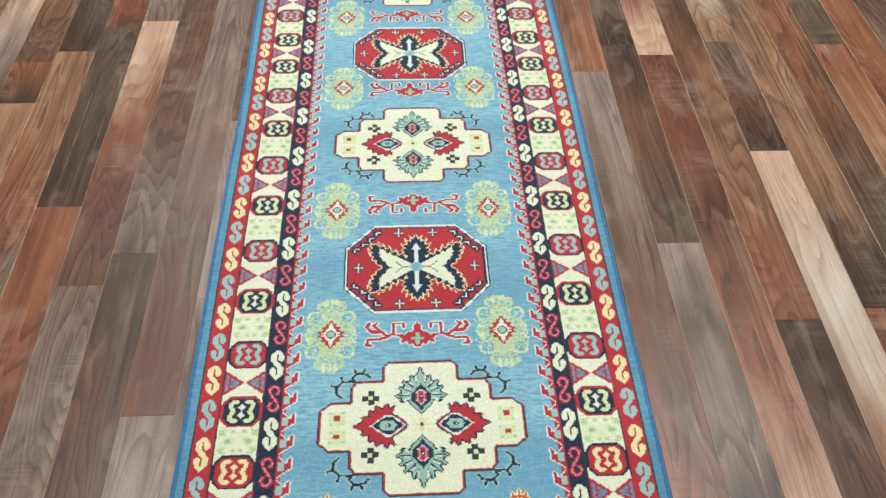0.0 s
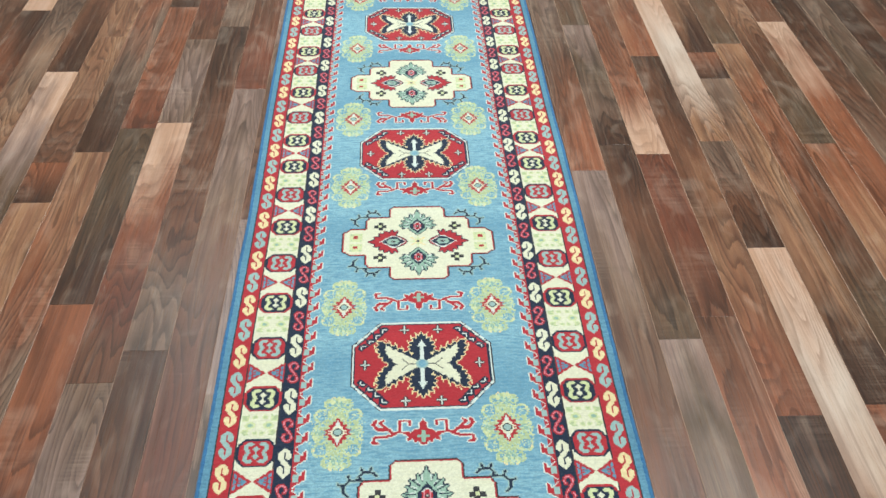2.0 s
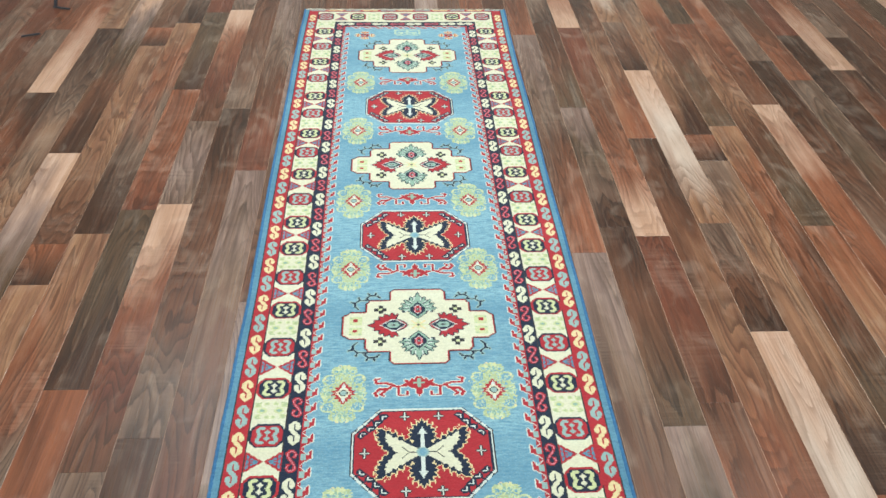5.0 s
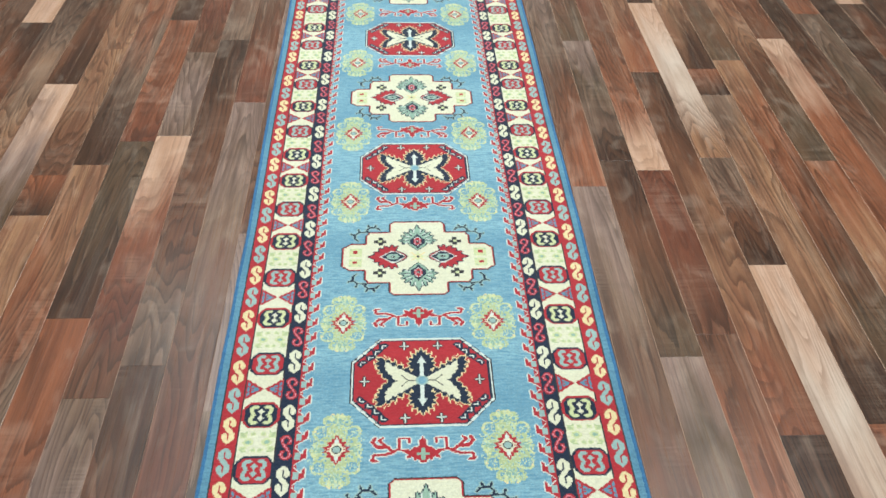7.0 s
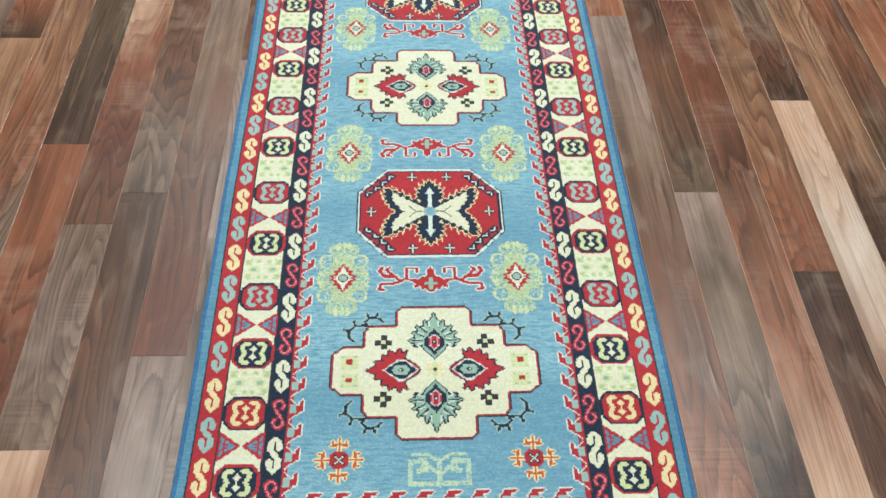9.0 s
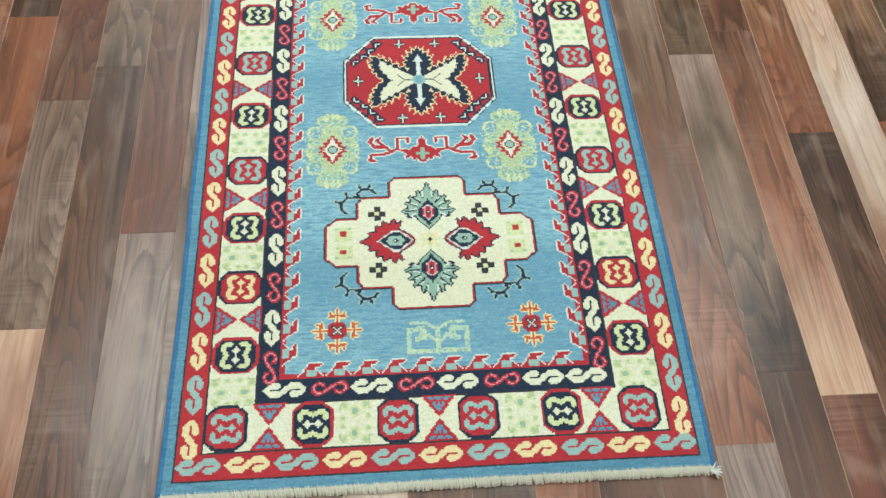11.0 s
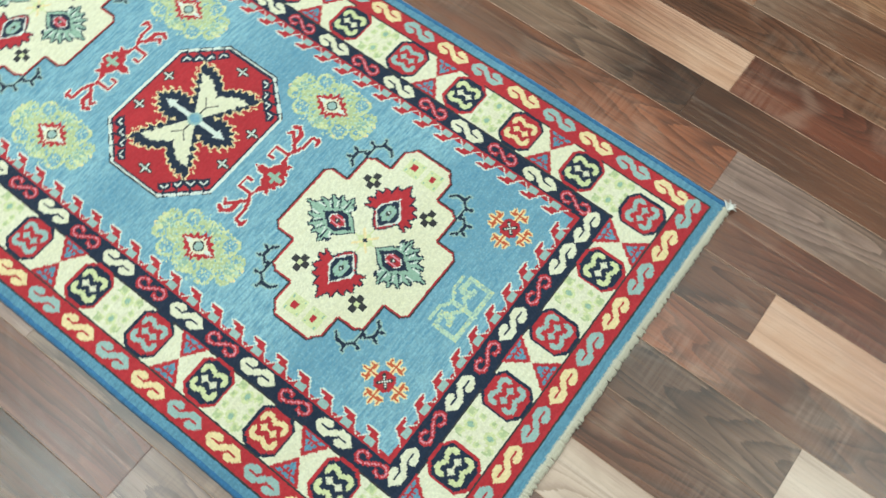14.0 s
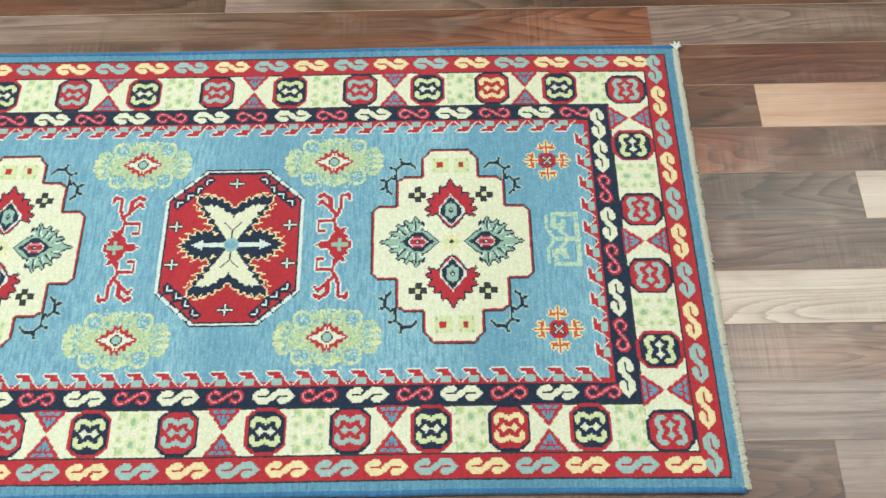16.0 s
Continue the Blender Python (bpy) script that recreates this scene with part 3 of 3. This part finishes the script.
CREAM_MED, RED_MED, BLOSSOM, RIBBON, CROSS, COMB = cream_medallion(), red_octagon(), blossom(), ribbon(), cross(), comb()
for v, side in ((0.182, 1), (0.510, -1), (0.886, 1), (1.192, -1), (1.553, 1), (1.886, -1)):
    stamp(RIBBON, 0.001, v, "ribbon_ornament", "red hooked ornament", flip_y=side < 0)
for v in (0.188, 0.496, 0.894, 1.184, 1.556, 1.872):
    for u in (-0.149, 0.148):
        stamp(BLOSSOM, u, v, "blossom", "yellow-green blossom with a red and white heart")
for v, k in ((0.003, 1.0), (0.696, 1.0), (1.362, 1.02), (2.080, 1.11)):
    stamp(CREAM_MED, 0.003, v, "cream_medallion", "cream stepped medallion with four palmettes", stretch=k)
for v, k in ((0.340, 1.0), (1.031, 1.0), (1.706, 1.02)):
    stamp(RED_MED, 0.003, v, "red_medallion", "red octagon with a cream winged cross", stretch=k)
for u, v in ((-0.142, -0.151), (0.144, -0.153), (-0.145, 2.250), (0.149, 2.250)):
    stamp(CROSS, u, v, "cross_motif", "orange cross edged in gold")
stamp(COMB, 0.004, -0.168, "comb_motif", "pale green comb motif")
stamp(COMB, 0.004, 2.275, "comb_motif", "pale green comb motif", flip_y=True)


def lie(u, v):
    """How the rug lies: slight sway of its sides and a faint ripple."""
    du = 0.0018 * math.sin(2.3 * v + 0.6) + 0.0010 * math.sin(7.1 * v + 2.0)
    dv = 0.0035 * math.sin(3.0 * u + 0.4) - 0.004 * u
    z = 0.0085 + 0.0007 * math.sin(5.0 * v + 3.0 * u) + 0.0005 * math.sin(11.0 * u + 2.0 * v)
    return u + du * (0.4 + abs(u) * 2.0), v + dv - 0.008 * max(v, 0) * min(1, max(v, 0)), z


RUG = tagged(new("runner_rug"), "pale blue knotted wool runner rug with red and cream medallions", "rug")
RUG.location = (-0.005, 0, 0)
rng = np.random.default_rng(3)
SWAY = rng.normal(0, 1, (NV + 1, NU + 1, 3)) * (0.00035, 0.00030, 0.00022)


def knot_meshes():
    """One mesh a part, knot by knot; every knot sits a little off its place and height."""
    names = list(WOOLS)
    for owner, (name, label) in enumerate(PARTS):
        rr, cc = np.nonzero(OWNER == owner)
        if not len(rr):
            continue
        used = sorted(set(DYE[rr, cc].tolist()))
        slot = {d: i for i, d in enumerate(used)}
        at, verts, faces, index = {}, [], [], []

        def corner(r, c):
            if (r, c) not in at:
                at[(r, c)] = len(verts)
                x, y, z = lie(U0 + c * KNOT, V0 + r * KNOT)
                verts.append((x + SWAY[r, c, 0], y + SWAY[r, c, 1], z + SWAY[r, c, 2]))
            return at[(r, c)]

        for r, c in zip(rr.tolist(), cc.tolist()):
            faces.append((corner(r, c), corner(r, c + 1), corner(r + 1, c + 1), corner(r + 1, c)))
            index.append(slot[int(DYE[r, c])])
        ob = mesh_object(name, verts, faces, [WOOL[names[d]] for d in used], index, RUG, label)
        if name in ("sawtooth_edge", "outline"):
            ob["kind"] = "stuff"


def rug_body():
    """The foundation under the pile, and the overcast blue sides."""
    v, f, n = [], [], 90
    for i in range(n + 1):
        y = V0 + (V1 - V0) * i / n
        for u, drop in ((U0, 0.0082), (U0, 0.0034), (U1, 0.0034), (U1, 0.0082)):
            x, yy, z = lie(u, y)
            v.append((x, yy, z - drop))
        if i:
            k = 4 * i
            f += [(k - 4 + j, k - 4 + (j + 1) % 4, k + (j + 1) % 4, k + j) for j in range(4)]
    f += [(0, 1, 2, 3), (4 * n + 3, 4 * n + 2, 4 * n + 1, 4 * n)]
    mesh_object("foundation", v, f, [FRINGE], None, RUG, "pale cotton foundation")
    for side in (-1, 1):
        v, f, n, m = [], [], 420, 8
        for i in range(n + 1):
            y = V0 - 0.002 + (V1 - V0 + 0.004) * i / n
            x, yy, z = lie(side * 0.3725, y)
            fat = 0.0060 + 0.0005 * math.sin(i * 2.1) + 0.0004 * noise.noise((i * 0.3, side, 0))
            out = 0.0012 * noise.noise((i * 0.05, side * 3.0, 1.0))
            for j in range(m):
                a = 2 * math.pi * j / m
                v.append((x + out + fat * 0.75 * math.cos(a), yy, max(0.0002, z * 0.58 + fat * 0.9 * math.sin(a))))
            if i:
                k = m * i
                f += [(k - m + j, k - m + (j + 1) % m, k + (j + 1) % m, k + j) for j in range(m)]
        f += [tuple(range(m))[::-1], tuple(range(m * n, m * n + m))]
        ob = mesh_object("overcast_side", v, f, [WOOL["edge_blue"]], None, RUG, "deep blue overcast side cord")
        ob.data.polygons.foreach_set("use_smooth", [True] * len(ob.data.polygons))


def fringe(name, v_edge, way, count):
    """Short knotted warp ends, each a tapered bent yarn."""
    verts, faces = [], []
    for i in range(count):
        u = U0 + 0.001 + (U1 - U0 - 0.002) * (i + rng.uniform(-0.4, 0.4)) / count
        x, y, z = lie(u, v_edge)
        lean, long, high = 0.0022 + rng.normal(0, 0.0012), rng.uniform(0.0085, 0.0120), rng.uniform(0.0050, 0.0075)
        w = rng.uniform(0.0013, 0.0019)
        spine = [(x, y - way * 0.003, z - 0.0015), (x + lean * 0.3, y + way * long * 0.35, high + 0.0018), (x + lean * 0.8, y + way * long * 0.8, high * 0.85 + 0.001), (x + lean, y + way * long, 0.0022)]
        n = len(verts)
        for k, (px, py, pz) in enumerate(spine):
            r = w * (1.0, 1.2, 1.15, 0.75)[k]
            verts += [(px - r, py, max(0.0003, pz - r * 0.6)), (px + r, py, max(0.0003, pz - r * 0.6)), (px, py, pz + r)]
            if k:
                b = n + 3 * k
                faces += [(b - 3 + j, b - 3 + (j + 1) % 3, b + (j + 1) % 3, b + j) for j in range(3)]
        faces.append((n + 9, n + 10, n + 11))
    tagged(mesh_object(name, verts, faces, [FRINGE], None, RUG, "short beige cotton fringe"), kind="stuff")


def thread_tag():
    """A twist of white thread at one corner."""
    verts, faces = [], []
    for i in range(9):
        a = -0.9 + i * 0.22
        n, w = len(verts), 0.0016
        x, y = 0.366, -0.384
        tip = (x + 0.014 * math.cos(a), y + 0.014 * math.sin(a), 0.004 + 0.004 * (i % 3))
        mid = (x + 0.008 * math.cos(a), y + 0.008 * math.sin(a), 0.011)
        for p, r in (((x, y, 0.008), w), (mid, w * 1.1), (tip, w * 0.6)):
            verts += [(p[0] - r, p[1], p[2]), (p[0] + r, p[1] + r, p[2]), (p[0], p[1], p[2] + r)]
        for k in (3, 6):
            faces += [(n + k - 3 + j, n + k - 3 + (j + 1) % 3, n + k + (j + 1) % 3, n + k + j) for j in range(3)]
        faces.append((n + 6, n + 7, n + 8))
    mesh_object("thread_tag", verts, faces, [TAG], None, RUG, "tuft of loose white thread")


knot_meshes()
rug_body()
fringe("fringe", V0, -1, 410)
fringe("fringe", V1, 1, 300)
thread_tag()


# ---- floor strips ----
STRIP, SEAM, PERIOD = 0.086, 0.463, 1.303
LAYOUT = {
    -22: "0.695 orange-grey", -21: "0.199 red-brown", -20: "0.993 grey-brown-orange", -19: "0.506 dark-orange-light", -18: "1.004 dark-grey-tan", -17: "0.137 light-mauve-green-brown-dark",
    -16: "0.857 tan-tan 0.338 tan-brown 1.013 orange-dark", -15: "1.054 tan-orange-grey-dark", -14: "0.526 orange-orange-red 1.156 green-green-dark",
    -13: "0.320 grey-mauve-grey 1.181 light-orange-red-brown", -12: "0.397 dark-brown-brown-grey", -11: "0.040 mauve-grey-brown-red",
    # strips -10 to -5: own tones, lightened further to paint in the ceiling glare
    -10: "0.787 mauve-mauve 0.286 grey-brown", -9: "1.106 mauve-mauve 0.486 brown-brown", -8: "0.976 mauve-tan-red 0.286 brown-red", -7: "1.006 pale-pale 0.386 brown-dark",
    -6: "0.976 brown-grey-tan 0.186 dark-dark", -5: "0.664 pale-mauve 1.086 dark-grey", -4: "0.976 orange-brown-grey 0.486 grey-brown", -3: "0.796 light-orange 1.186 dark-brown", -2: "0.936 brown-red-brown 0.486 dark-brown",
    -1: "0.956 mauve-grey-brown-orange", 0: "0.399 mauve-green-grey-dark 1.063 dark-brown-green", 1: "1.022 red-red-brown 0.458 brown-orange-light", 2: "0.207 dark-brown-tan-orange",
    3: "0.665 light-pale-tan 1.075 grey-brown-dark", 4: "0.228 orange-dark 0.079 grey-tan-tan-dark", 5: "0.279 tan-orange-brown-green", 6: "1.060 orange-tan-brown-green",
    7: "0.417 light-orange-orange-brown", 8: "0.741 dark-brown-grey", 9: "0.591 grey-green-brown-orange", 10: "0.957 dark-dark-red",
    11: "0.666 dark-orange-light", 12: "0.939 dark-brown-grey", 13: "0.593 grey-brown", 14: "0.296 orange-brown", 15: "0.840 dark-green",
}


def seam(k):
    """Where strip k begins; the strips to both sides run a little wider."""
    return SEAM + STRIP * k + 0.0035 * max(0, k - 4) + 0.0025 * min(0, k + 13)


def strip_ends(k, rng):
    """The (far end, tone) pairs of a strip over one repeat of the floor, far to near."""
    if k in LAYOUT:
        w = LAYOUT[k].split()
        pairs = [(float(w[i]) % PERIOD, w[i + 1]) for i in range(0, len(w), 2)]
    else:
        pairs = [(rng.uniform(0, PERIOD), rng.choice("dark brown red tan grey".split()) + "-" + rng.choice("brown orange green light dark".split()))]
    return sorted(pairs, reverse=True)


def plank_mesh(width, length, tone):
    """One strip of flooring with eased edges; its middle is the origin."""
    g, e, d = 0.00012, 0.0006, 0.0003
    hx, hy = width / 2 - g, length / 2 - g
    v = [(sx * hx, sy * hy, -0.008) for sx, sy in ((-1, -1), (1, -1), (1, 1), (-1, 1))]
    v += [(sx * hx, sy * hy, -d) for sx, sy in ((-1, -1), (1, -1), (1, 1), (-1, 1))]
    v += [(sx * (hx - e), sy * (hy - e), 0) for sx, sy in ((-1, -1), (1, -1), (1, 1), (-1, 1))]
    f = [(8, 9, 10, 11)]
    for i in range(4):
        j = (i + 1) % 4
        f += [(i, j, 4 + j, 4 + i), (4 + i, 4 + j, 8 + j, 8 + i)]
    me = bpy.data.meshes.new("plank")
    me.from_pydata(v, [], f)
    me.materials.append(board(tone))
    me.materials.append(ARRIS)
    # the eased edge on the left side is paler than the board
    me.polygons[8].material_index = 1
    return me


def lay_floor():
    rng = random.Random(7)
    shared, rest = {}, {}
    for k in range(-42, 34):
        x, width = (seam(k) + seam(k + 1)) / 2, round(seam(k + 1) - seam(k), 4)
        if not X0 < x < X1:
            continue
        ends = strip_ends(k, rng)
        tops = sorted(((y + n * PERIOD, tone, i) for n in range(-3, 5) for i, (y, tone) in enumerate(ends)), reverse=True)
        for (top, tone, i), (bottom, _, _) in zip(tops, tops[1:]):
            top, bottom = min(top, Y1), max(bottom, Y0)
            if top - bottom < 0.02:
                continue
            y, length = (top + bottom) / 2, round(top - bottom, 4)
            if -1.75 < x < 1.85 and bottom < 3.2 and top > -0.95:
                key = (tone, width, length)
                if key not in shared:
                    shared[key] = plank_mesh(width, length, tone)
                ob = new("plank", shared[key])
                ob.location, ob.parent = (x, y, 0), floor
            else:
                rest.setdefault(tone, []).append((x, y, width, length))
    for tone, some in rest.items():
        v, f = [], []
        for x, y, width, length in some:
            hx, hy, n = width / 2 - 0.0006, length / 2 - 0.0006, len(v)
            v += [(x + sx * hx, y + sy * hy, z) for z in (-0.008, 0) for sx, sy in ((-1, -1), (1, -1), (1, 1), (-1, 1))]
            f += [(n + 4, n + 5, n + 6, n + 7)] + [(n + i, n + (i + 1) % 4, n + 4 + (i + 1) % 4, n + 4 + i) for i in range(4)]
        tagged(mesh_object("far_planks", v, f, [board("-".join([tone.split("-")[len(tone.split("-")) // 2]] * 2))], None, floor), kind="stuff")


lay_floor()


# ---- a dark metal stand at the floor's edge ----
def display_stand():
    """Two flat feet and a thin raked leg."""
    stand = tagged(new("display_stand"), "dark metal display stand with flat feet on the floor", "stand")
    stand.location = (-1.315, 2.285, 0)

    def bar(name, a, b, w, h):
        a, b = Vector(a), Vector(b)
        d = (b - a).normalized()
        side = d.cross(Vector((0, 0, 1))).normalized() * w / 2 if abs(d.z) < 0.95 else Vector((w / 2, 0, 0))
        up = side.cross(d).normalized() * h / 2
        v = [tuple(p + s * side * (0.8 if u > 0 else 1) + u * up) for p in (a, b) for s, u in ((-1, -1), (1, -1), (1, 1), (-1, 1))]
        f = [(3, 2, 1, 0), (4, 5, 6, 7)] + [(i, (i + 1) % 4, 4 + (i + 1) % 4, 4 + i) for i in range(4)]
        mesh_object(name, v, f, [DARK_METAL], None, stand)

    bar("foot", FOOT_A[0], FOOT_A[1], 0.007, 0.004)
    bar("foot", FOOT_B[0], FOOT_B[1], 0.009, 0.004)
    bar("leg", (FOOT_B[0][0] + 0.008, FOOT_B[0][1], 0.008), (FOOT_B[0][0] + 0.05, FOOT_B[0][1] + 0.25, 0.55), 0.010, 0.010)


FOOT_A = ((-0.020, -0.062, 0.006), (0.036, -0.037, 0.006))
FOOT_B = ((0.009, 0.209, 0.006), (0.074, 0.188, 0.006))
display_stand()
